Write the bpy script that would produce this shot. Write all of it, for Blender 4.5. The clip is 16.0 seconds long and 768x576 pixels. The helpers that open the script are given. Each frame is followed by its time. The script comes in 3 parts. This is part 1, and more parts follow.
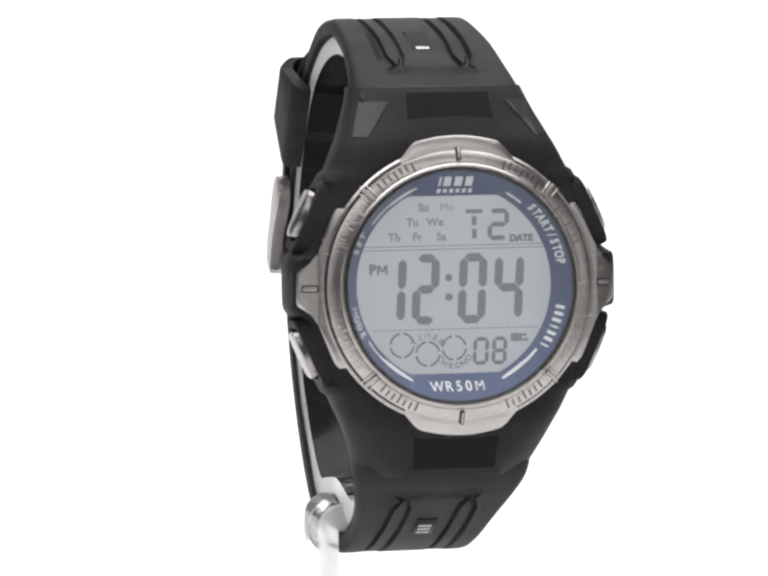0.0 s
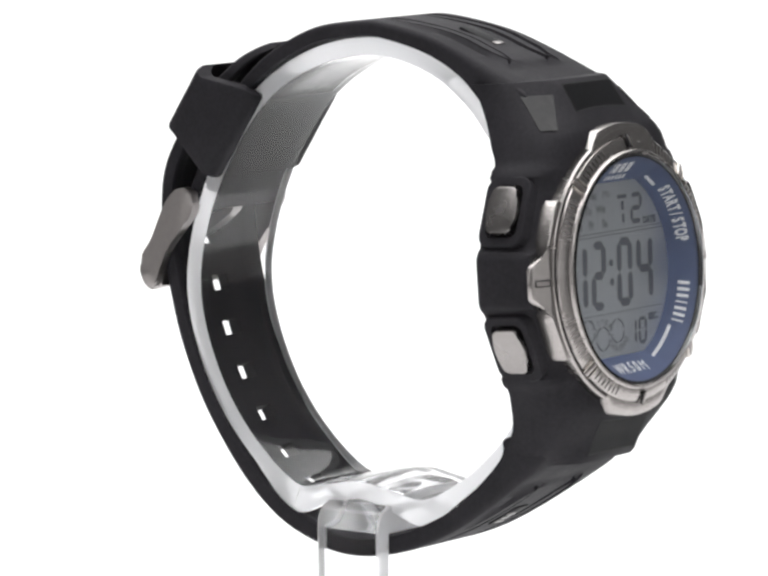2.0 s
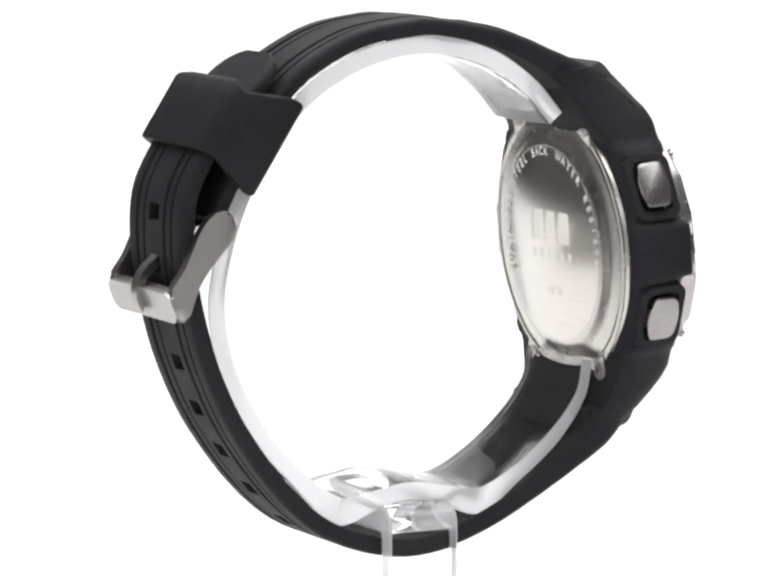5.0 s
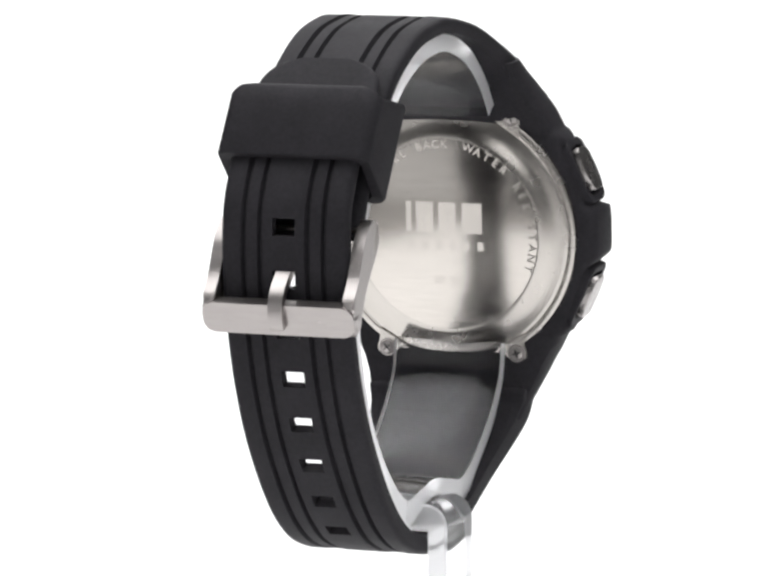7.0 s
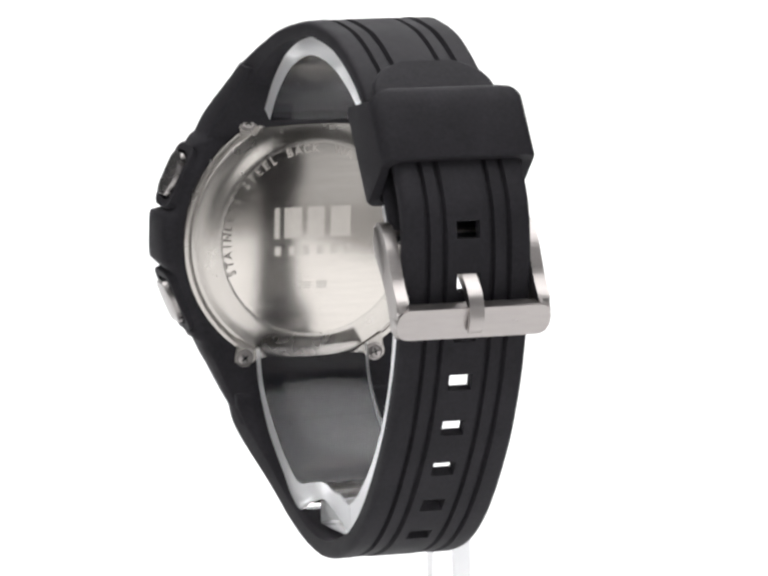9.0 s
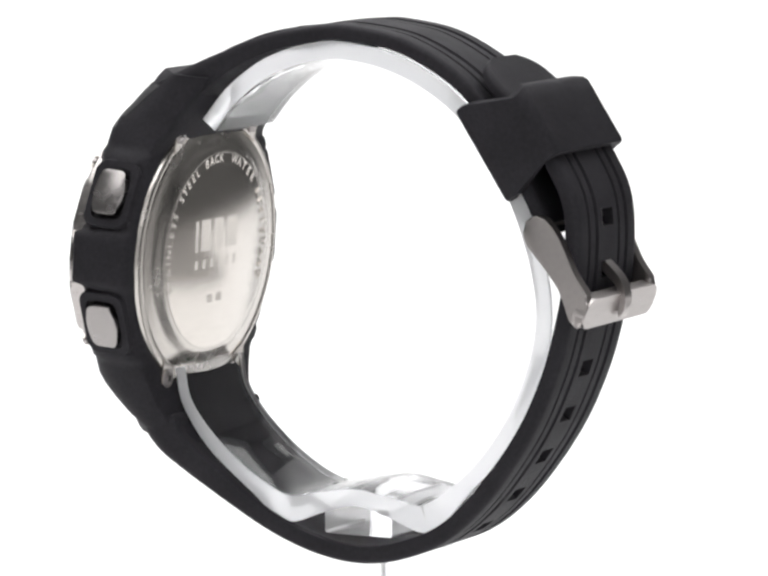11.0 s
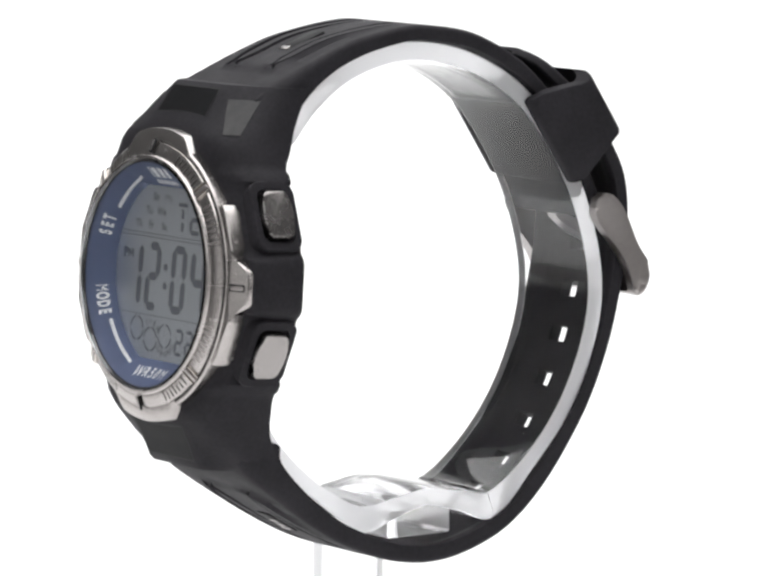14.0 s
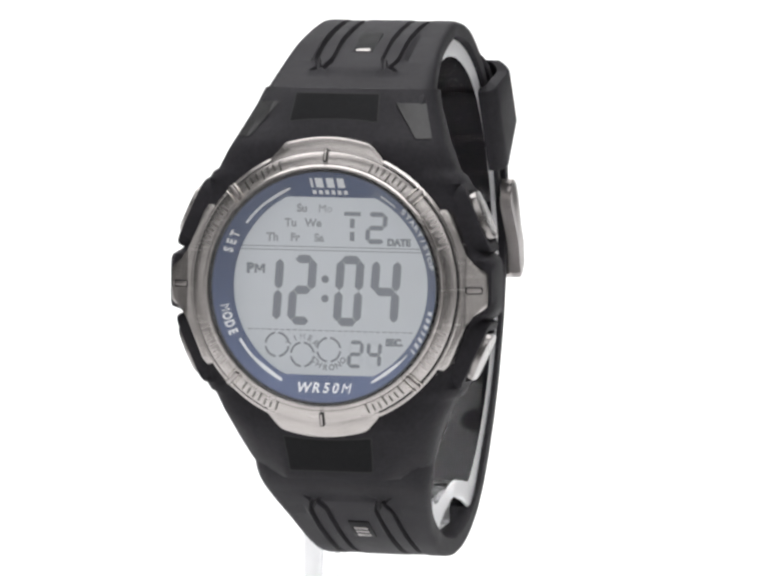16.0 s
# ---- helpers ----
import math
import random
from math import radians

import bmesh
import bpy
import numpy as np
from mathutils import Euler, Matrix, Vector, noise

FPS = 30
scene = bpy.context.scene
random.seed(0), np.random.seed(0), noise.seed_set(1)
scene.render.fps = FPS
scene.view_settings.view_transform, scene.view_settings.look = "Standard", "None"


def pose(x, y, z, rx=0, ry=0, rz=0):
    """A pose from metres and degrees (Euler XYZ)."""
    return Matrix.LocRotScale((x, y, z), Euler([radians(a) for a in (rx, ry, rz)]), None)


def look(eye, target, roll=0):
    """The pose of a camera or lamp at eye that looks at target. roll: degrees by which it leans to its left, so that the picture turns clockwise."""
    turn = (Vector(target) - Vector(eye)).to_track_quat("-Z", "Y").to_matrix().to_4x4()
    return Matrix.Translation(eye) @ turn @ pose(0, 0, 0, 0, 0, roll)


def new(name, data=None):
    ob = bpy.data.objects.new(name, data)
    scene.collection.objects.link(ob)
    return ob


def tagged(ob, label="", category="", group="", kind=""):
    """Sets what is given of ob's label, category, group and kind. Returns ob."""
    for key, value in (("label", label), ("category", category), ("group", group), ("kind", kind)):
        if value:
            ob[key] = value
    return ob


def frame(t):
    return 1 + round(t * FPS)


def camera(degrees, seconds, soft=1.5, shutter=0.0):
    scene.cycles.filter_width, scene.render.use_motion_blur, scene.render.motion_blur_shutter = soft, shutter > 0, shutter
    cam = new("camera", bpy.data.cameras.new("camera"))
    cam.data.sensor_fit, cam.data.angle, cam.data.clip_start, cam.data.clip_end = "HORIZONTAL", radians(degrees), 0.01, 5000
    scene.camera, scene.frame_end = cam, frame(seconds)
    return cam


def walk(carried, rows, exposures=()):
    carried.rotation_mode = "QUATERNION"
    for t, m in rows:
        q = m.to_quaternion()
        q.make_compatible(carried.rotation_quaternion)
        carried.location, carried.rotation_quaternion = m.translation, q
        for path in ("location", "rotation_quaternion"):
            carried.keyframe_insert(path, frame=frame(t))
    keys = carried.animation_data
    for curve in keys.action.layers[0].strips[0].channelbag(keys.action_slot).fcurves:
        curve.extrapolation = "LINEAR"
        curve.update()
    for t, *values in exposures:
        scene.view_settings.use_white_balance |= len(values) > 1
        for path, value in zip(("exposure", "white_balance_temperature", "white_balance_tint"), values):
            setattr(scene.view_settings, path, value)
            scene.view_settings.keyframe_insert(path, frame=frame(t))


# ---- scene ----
MM = 0.001
cam = camera(9.0, 16.0, soft=2.8)
EYE = (-0.00042, -0.6604, 0.0813)
AIM = (-0.00042, 0.0, 0.0)
walk(cam, [(0.0, look(EYE, AIM, -0.17)), (16.0, look(EYE, AIM, -0.17))])

# ---- light: unseen soft boxes round the watch ----
world = bpy.data.worlds.new("world")
world.use_nodes = True
world.node_tree.nodes["Background"].inputs[0].default_value = (1.0, 0.985, 0.97, 1)
world.node_tree.nodes["Background"].inputs[1].default_value = 0.1
scene.world = world
scene.view_settings.exposure = 0.0


def softbox(name, eye, target, sx, sy, watts, colour=(1, 1, 1)):
    d = bpy.data.lights.new(name, "AREA")
    d.shape, d.size, d.size_y, d.energy, d.color = "RECTANGLE", sx, sy, watts, colour
    ob = new(name, d)
    ob.matrix_world = look(eye, target)
    return ob


softbox("softbox_top", (0, 0.35, 1.3), (0, 0.35, 0), 2.2, 2.4, 50)
softbox("softbox_key", (0.0, -1.05, 0.62), (0, 0, 0.05), 1.6, 0.4, 3.0)
# fill pair added out of view, placed for the display to reflect
softbox("fill_front_left", (-0.92, -0.86, 0.16), (0, 0, 0.02), 1.45, 0.5, 1.3)
softbox("fill_front_right", (0.92, -0.86, 0.16), (0, 0, 0.02), 1.45, 0.5, 1.3)


# ---- materials ----
def material(name, colour, rough, metal=0.0, grain=0.0, grain_scale=2500.0, bump=0.0, bump_scale=4000.0, stretch=None, rough_var=0.0, spec=0.5, coat=0.0):
    m = bpy.data.materials.new(name)
    m.use_nodes = True
    nt = m.node_tree
    b = nt.nodes["Principled BSDF"]
    b.inputs["Base Color"].default_value = (*colour, 1)
    b.inputs["Roughness"].default_value = rough
    b.inputs["Metallic"].default_value = metal
    b.inputs["Specular IOR Level"].default_value = spec
    b.inputs["Coat Weight"].default_value = coat
    tc = nt.nodes.new("ShaderNodeTexCoord")
    mp = nt.nodes.new("ShaderNodeMapping")
    if stretch:
        mp.inputs["Scale"].default_value = stretch
    nt.links.new(tc.outputs["Object"], mp.inputs["Vector"])

    def field(scale, detail):
        n = nt.nodes.new("ShaderNodeTexNoise")
        n.inputs["Scale"].default_value, n.inputs["Detail"].default_value = scale, detail
        nt.links.new(mp.outputs["Vector"], n.inputs["Vector"])
        return n
    if grain:
        n1, n2 = field(grain_scale, 3), field(grain_scale / 14, 2)
        mix = nt.nodes.new("ShaderNodeMath")
        mix.operation = "ADD"
        nt.links.new(n1.outputs["Fac"], mix.inputs[0])
        nt.links.new(n2.outputs["Fac"], mix.inputs[1])
        mr = nt.nodes.new("ShaderNodeMapRange")
        mr.inputs["From Min"].default_value, mr.inputs["From Max"].default_value = 0.6, 1.4
        mr.inputs["To Min"].default_value, mr.inputs["To Max"].default_value = 1 - grain, 1 + grain
        nt.links.new(mix.outputs[0], mr.inputs["Value"])
        cm = nt.nodes.new("ShaderNodeVectorMath")
        cm.operation = "SCALE"
        cm.inputs[0].default_value = colour
        nt.links.new(mr.outputs["Result"], cm.inputs["Scale"])
        nt.links.new(cm.outputs[0], b.inputs["Base Color"])
    if rough_var:
        n3 = field(grain_scale / 8, 4)
        mr = nt.nodes.new("ShaderNodeMapRange")
        mr.inputs["To Min"].default_value, mr.inputs["To Max"].default_value = max(0.02, rough - rough_var), rough + rough_var
        nt.links.new(n3.outputs["Fac"], mr.inputs["Value"])
        nt.links.new(mr.outputs["Result"], b.inputs["Roughness"])
    if bump:
        n4 = field(bump_scale, 3)
        bp = nt.nodes.new("ShaderNodeBump")
        bp.inputs["Strength"].default_value, bp.inputs["Distance"].default_value = bump, 0.0001
        nt.links.new(n4.outputs["Fac"], bp.inputs["Height"])
        nt.links.new(bp.outputs["Normal"], b.inputs["Normal"])
    return m


RUBBER = material("black_resin", (0.022, 0.0208, 0.024), 0.58, grain=0.25, grain_scale=1800, bump=0.25, bump_scale=6000, rough_var=0.1, spec=0.085)
DARK = material("black_recess", (0.006, 0.006, 0.007), 0.7, grain=0.2)
BEZEL = material("brushed_gunmetal", (0.42, 0.395, 0.385), 0.25, 1.0, grain=0.12, grain_scale=2200, bump=0.1, stretch=(1, 1, 6), rough_var=0.07)
STEEL = material("satin_steel", (0.375, 0.35, 0.342), 0.31, 1.0, grain=0.06, grain_scale=3000, bump=0.015, stretch=(1, 6, 6), rough_var=0.08)
BACK = material("brushed_steel_back", (0.61, 0.575, 0.54), 0.19, 1.0, grain=0.06, grain_scale=3000, bump=0.015, bump_scale=5000, stretch=(1, 1, 10), rough_var=0.03)
ETCH = material("etched_steel", (0.6, 0.565, 0.53), 0.2, 1.0, grain=0.1)
RIMSTEEL = material("satin_steel_rim", (0.55, 0.52, 0.49), 0.27, 1.0, grain=0.03, grain_scale=3000, rough_var=0.015)
BLUE = material("blue_dial_print", (0.08, 0.105, 0.195), 0.45, 0.1, grain=0.1, grain_scale=5000)
WHITE = material("white_print", (0.8, 0.8, 0.8), 0.6, grain=0.04)
LCD = material("lcd_reflector", (0.74, 0.76, 0.77), 0.31, 0.95, grain=0.03, grain_scale=4000)
SEG = material("lcd_segment", (0.30, 0.31, 0.335), 0.31, 0.95, grain=0.05)
FAINT = material("lcd_faint_print", (0.40, 0.41, 0.43), 0.31, 0.95, grain=0.05)
OFFSEG = material("lcd_clear_segment", (0.71, 0.73, 0.74), 0.31, 0.95, grain=0.03, grain_scale=4000)
WORN = material("worn_glossy_resin", (0.012, 0.0115, 0.0125), 0.36, grain=0.4, grain_scale=900, bump=0.2, bump_scale=4000, rough_var=0.12, spec=0.26)
CHROME = material("smoked_chrome", (0.31, 0.293, 0.288), 0.26, 1.0, grain=0.08, grain_scale=2500, rough_var=0.06)
TICK = material("engraved_gunmetal", (0.12, 0.115, 0.11), 0.35, 1.0, grain=0.2)
PANEL = material("black_smooth_inset", (0.010, 0.010, 0.011), 0.45, grain=0.2, grain_scale=1500, bump=0.1, bump_scale=6000, rough_var=0.08, spec=0.06)
PAPER = material("white_sweep", (0.86, 0.86, 0.86), 0.7, grain=0.015, grain_scale=60)
GREYFLOOR = material("grey_unseen_floor", (0.25, 0.245, 0.24), 0.7, grain=0.1, grain_scale=20)
BLACKFLOOR = material("dark_unseen_panel", (0.03, 0.03, 0.03), 0.7, grain=0.1, grain_scale=20)
CHARCOAL = material("grey_unseen_panel", (0.09, 0.09, 0.09), 0.8, grain=0.1, grain_scale=20)


def clear(name, ior, tint, rough=0.0):
    m = bpy.data.materials.new(name)
    m.use_nodes = True
    b = m.node_tree.nodes["Principled BSDF"]
    b.inputs["Base Color"].default_value = (*tint, 1)
    b.inputs["Roughness"].default_value = rough
    b.inputs["IOR"].default_value = ior
    b.inputs["Transmission Weight"].default_value = 1.0
    return m


GLASS = clear("mineral_crystal", 1.5, (0.97, 0.98, 1.0))
ACRYLIC = clear("clear_acrylic", 1.3, (0.975, 0.975, 0.985), 0.01)
FROST = clear("frosted_acrylic_edge", 1.33, (0.97, 0.97, 0.99), 0.3)
FROST.node_tree.nodes["Principled BSDF"].inputs["Transmission Weight"].default_value = 0.6


# ---- helpers for meshes, all in millimetres ----
def part(name, bm, mat, parent=None, label="", smooth=35, kind=""):
    bmesh.ops.remove_doubles(bm, verts=bm.verts, dist=1e-5)
    bmesh.ops.recalc_face_normals(bm, faces=bm.faces)
    bmesh.ops.scale(bm, vec=(MM, MM, MM), verts=bm.verts)
    me = bpy.data.meshes.new(name)
    bm.to_mesh(me)
    bm.free()
    if smooth:
        me.polygons.foreach_set("use_smooth", [True] * len(me.polygons))
        me.set_sharp_from_angle(angle=radians(smooth))
    me.materials.append(mat)
    ob = new(name, me)
    if parent:
        ob.parent = parent
    return tagged(ob, label=label, kind=kind)


def box(sx, sy, sz, m=None, bevel=0.0, seg=2):
    bm = bmesh.new()
    bmesh.ops.create_cube(bm, size=1)
    bmesh.ops.scale(bm, vec=(sx, sy, sz), verts=bm.verts)
    if bevel:
        bmesh.ops.bevel(bm, geom=list(bm.edges), offset=bevel, segments=seg, affect="EDGES", profile=0.5)
    if m is not None:
        bm.transform(m)
    return bm


def join(*bms):
    out = bmesh.new()
    for b in bms:
        me = bpy.data.meshes.new("tmp")
        b.to_mesh(me)
        b.free()
        out.from_mesh(me)
        bpy.data.meshes.remove(me)
    return out


def prism(outline, z0, z1, m=None, bevel=0.0):
    """A flat outline in x, y drawn out from z0 to z1."""
    bm = bmesh.new()
    low = [bm.verts.new((x, y, z0)) for x, y in outline]
    top = [bm.verts.new((x, y, z1)) for x, y in outline]
    bm.faces.new(low)
    cap = bm.faces.new(top)
    n = len(outline)
    for i in range(n):
        bm.faces.new((low[i], low[(i + 1) % n], top[(i + 1) % n], top[i]))
    if bevel:
        bmesh.ops.bevel(bm, geom=list(cap.edges), offset=bevel, segments=2, affect="EDGES", profile=0.5)
    if m is not None:
        bm.transform(m)
    return bm


def rings(profile, n=128, a0=0.0, a1=360.0, m=None):
    """A closed profile of (radius, height) turned about z from a0 to a1 degrees."""
    bm = bmesh.new()
    whole = abs(a1 - a0) >= 360
    cols = []
    for i in range(n if whole else n + 1):
        a = radians(a0 + (a1 - a0) * i / n)
        cols.append([bm.verts.new((r * math.cos(a), r * math.sin(a), h)) for r, h in profile])
    k = len(profile)
    for i in range(n):
        c, d = cols[i], cols[(i + 1) % len(cols)]
        for j in range(k):
            bm.faces.new((c[j], d[j], d[(j + 1) % k], c[(j + 1) % k]))
    if not whole:
        bm.faces.new(cols[0])
        bm.faces.new(cols[-1])
    if m is not None:
        bm.transform(m)
    return bm


def disc(r, h0, h1, n=96, m=None, bevel=0.0):
    return prism([(r * math.cos(2 * math.pi * i / n), r * math.sin(2 * math.pi * i / n)) for i in range(n)], h0, h1, m, bevel)


def glyphs(text, size, depth=0.02, bold=0.03):
    """Letters of the built-in font as a mesh in x, y, centred; size is the height of a capital."""
    cu = bpy.data.curves.new("glyphs", "FONT")
    cu.body, cu.align_x, cu.align_y, cu.size, cu.extrude, cu.offset = text, "CENTER", "CENTER", size * 1.43, depth, 0.0 if "M" in text else bold * size
    cu.resolution_u = 4
    ob = bpy.data.objects.new("glyphs", cu)
    scene.collection.objects.link(ob)
    bpy.context.view_layer.update()
    me = bpy.data.meshes.new_from_object(ob)
    bm = bmesh.new()
    bm.from_mesh(me)
    bpy.data.objects.remove(ob)
    bpy.data.curves.remove(cu)
    bpy.data.meshes.remove(me)
    return bm


def spline(rows, n):
    """Catmull-Rom through rows of numbers, n samples evenly along the first two."""
    p = np.array(rows, float)
    q = np.vstack([2 * p[0] - p[1], p, 2 * p[-1] - p[-2]])
    out = []
    for i in range(1, len(q) - 2):
        for u in np.linspace(0, 1, 24, endpoint=False):
            a, b, c, d = q[i - 1:i + 3]
            out.append(0.5 * (2 * b + (c - a) * u + (2 * a - 5 * b + 4 * c - d) * u * u + (3 * b - a - 3 * c + d) * u ** 3))
    out.append(p[-1])
    out = np.array(out)
    s = np.concatenate([[0], np.cumsum(np.hypot(*np.diff(out[:, :2], axis=0).T))])
    t = np.linspace(0, s[-1], n) if np.isscalar(n) else np.array(n) * 1.0
    return np.column_stack([np.interp(t, s, out[:, j]) for j in range(out.shape[1])]), t, s[-1]


def band(rows, across, n=None, stops=(), holes=(), hole_half=1.6, hollow=0.0):
    """A strap: rows of (y, z of its outer face, thickness, half width). across(hw, s) gives (x, relief) over the outer face.
    stops: lengths at which there must be a row of edges; holes: (start, end) lengths of the openings."""
    length = spline(rows, 2)[2]
    t = sorted(set([round(v, 3) for v in np.linspace(0, length, n or int(length / 0.7))] + [round(v, 3) for v in stops] + [round(v, 3) for h in holes for v in h]))
    keep = [t[0]]
    fixed = set(round(v, 3) for h in holes for v in h) | set(round(v, 3) for v in stops)
    for v in t[1:]:
        if v - keep[-1] < 0.12:
            if v in fixed:
                keep[-1] = v
            continue
        keep.append(v)
    pts, t, _ = spline(rows, keep)
    yz = pts[:, :2]
    tan = np.gradient(yz, axis=0)
    tan /= np.linalg.norm(tan, axis=1)[:, None]
    bm = bmesh.new()
    outer, inner = [], []
    for (y, z, th, hw), (ty, tz), s in zip(pts, tan, t):
        ny, nz = tz, -ty
        sec = across(hw, s, th)
        outer.append([bm.verts.new((x, y - ny * -h, z - nz * -h)) for x, h in sec])
        deep = [th - 0.25 * (abs(x) / hw) ** 6 - hollow * max(0.0, 1 - (abs(x) / (0.82 * hw)) ** 8) for x, h in sec]
        inner.append([bm.verts.new((x * 0.985, y - ny * d, z - nz * d)) for (x, h), d in zip(sec, deep)])
    k = len(outer[0])

    def is_hole(i, j):
        mid = (t[i] + t[i + 1]) / 2
        xm = (outer[i][j].co.x + outer[i][j + 1].co.x) / 2
        return abs(xm) < hole_half and any(a < mid < b for a, b in holes)
    n = len(outer)
    for i in range(n - 1):
        for j in range(k - 1):
            if is_hole(i, j):
                continue
            bm.faces.new((outer[i][j], outer[i][j + 1], outer[i + 1][j + 1], outer[i + 1][j]))
            bm.faces.new((inner[i][j], inner[i + 1][j], inner[i + 1][j + 1], inner[i][j + 1]))
        for j in (0, k - 1):
            bm.faces.new((outer[i][j], outer[i + 1][j], inner[i + 1][j], inner[i][j]))
    for i in (0, n - 1):
        for j in range(k - 1):
            bm.faces.new((outer[i][j], outer[i][j + 1], inner[i][j + 1], inner[i][j]))
    for i in range(n - 1):
        for j in range(k - 1):
            if is_hole(i, j):
                for di, dj, e in ((-1, 0, ((i, j), (i, j + 1))), (1, 0, ((i + 1, j), (i + 1, j + 1))), (0, -1, ((i, j), (i + 1, j))), (0, 1, ((i, j + 1), (i + 1, j + 1)))):
                    if not is_hole(i + di, j + dj):
                        (a, b), (c, d) = e
                        bm.faces.new((outer[a][b], outer[c][d], inner[c][d], inner[a][b]))
    return bm


# ---- setting: a white paper sweep, and an unseen dark room added round it ----
def setting():
    bm = bmesh.new()
    prof = [(0.25, -0.09), (1.2, -0.09)]
    for i in range(1, 13):
        a = math.pi / 2 * i / 12
        prof.append((1.2 + 0.6 * math.sin(a), -0.09 + 0.6 * (1 - math.cos(a))))
    prof.append((1.8, 1.38))
    top = [[bm.verts.new((x * 1000, y * 1000, z * 1000)) for y, z in prof] for x in (-0.75, 0.75)]
    low = [[bm.verts.new((x * 1000, y * 1000 + (3 if y > 1.5 else 0), z * 1000 - 3)) for y, z in prof] for x in (-0.75, 0.75)]
    for a, b in (top, low):
        for i in range(len(prof) - 1):
            bm.faces.new((a[i], b[i], b[i + 1], a[i + 1]))
    for a, b in zip(top, low):
        for i in range(len(prof) - 1):
            bm.faces.new((a[i], a[i + 1], b[i + 1], b[i]))
    for i in (0, -1):
        bm.faces.new((top[0][i], top[1][i], low[1][i], low[0][i]))
    tagged(part("backdrop", bm, PAPER), "seamless white paper sweep under bright light", "backdrop", kind="structure")
    # unseen white board, its edges set by what the case back should mirror
    tagged(part("bounce_board", box(540, 645, 4, Matrix.Translation((-35, -72.5, -92)), 0.5), PAPER), "plain white board added out of view for the case back to reflect", "table top", kind="structure")
    # panels out of view; their greys set what the metal and display reflect
    plain = (("ground", 2700, 3600, 30, 0, 100, -110, GREYFLOOR), ("panel_west", 30, 3500, 1500, -1325, 100, 653, CHARCOAL), ("panel_east", 30, 3500, 1500, 1325, 100, 653, CHARCOAL),
             ("panel_south", 2700, 40, 1500, 0, -1640, 653, BLACKFLOOR), ("ceiling", 2700, 3600, 40, 0, 100, 1425, PAPER), ("panel_north", 2700, 40, 1500, 0, 1870, 653, CHARCOAL))
    for name, sx, sy, sz, x, y, z, mat in plain:
        tagged(part(name, box(sx, sy, sz, Matrix.Translation((x, y, z))), mat), "plain matte %s studio panel" % ("white" if mat is PAPER else "dark grey"), "floor" if name == "ground" else "wall", kind="structure")


setting()

# ---- the wristwatch ----
watch = tagged(new("wristwatch"), "black resin digital wristwatch with blue dial on clear stand", "watch")
# the case leans back a little: x across the face, y up the face, z out of it
TILT = Matrix.Translation((0, -27.5, 4.4)) @ Matrix.Rotation(radians(90 - 4.3), 4, "X")


def face(bm):
    bm.transform(TILT)
    return bm


LOWER = [(-32.0, -16.4, 3.6, 10.6), (-32.1, -19.0, 5.2, 11.6), (-30.4, -21.6, 5.9, 11.9), (-27.4, -24.0, 4.2, 11.3), (-19.3, -29.5, 3.0, 9.5), (-12.5, -33.2, 2.8, 9), (-5.9, -35.5, 2.7, 8.85), (0.7, -36.3, 2.7, 8.85),
         (7.2, -35.2, 2.7, 8.85), (13.8, -32.3, 2.6, 8.85), (20.0, -26.8, 2.6, 8.85), (26.1, -18.5, 2.5, 8.85), (29.8, -11, 2.4, 8.85), (32.1, -3.9, 2.4, 8.85),
         (33.8, 5, 2.4, 8.85), (33.6, 13.8, 2.3, 8.85), (30.6, 20.2, 2.2, 8.85), (26.7, 25.3, 2.0, 8.8), (22.0, 29.6, 1.8, 8.5), (20.3, 31.1, 1.6, 7.7), (19.2, 32.0, 1.4, 6.2), (18.5, 32.6, 1.3, 3.9)]
UPPER = [(29.6, 10.2, 1.8, 8.85), (28.4, 13.2, 1.9, 8.85), (26, 18, 2.0, 8.85), (23.1, 23.6, 2.1, 8.85), (19.2, 28.2, 2.2, 8.85), (14.5, 32.0, 2.3, 8.85), (7.7, 35.3, 2.3, 9),
         (0.7, 36.6, 2.3, 9.2), (-4, 36.7, 2.3, 9.4), (-12.5, 35.2, 2.6, 9.8), (-19.3, 32.8, 3.2, 10.4), (-25.5, 30.2, 5.2, 11.4), (-28.8, 28.7, 6.3, 11.8), (-30.2, 26.8, 6.6, 11.7), (-30.3, 25.0, 6.0, 11.2)]


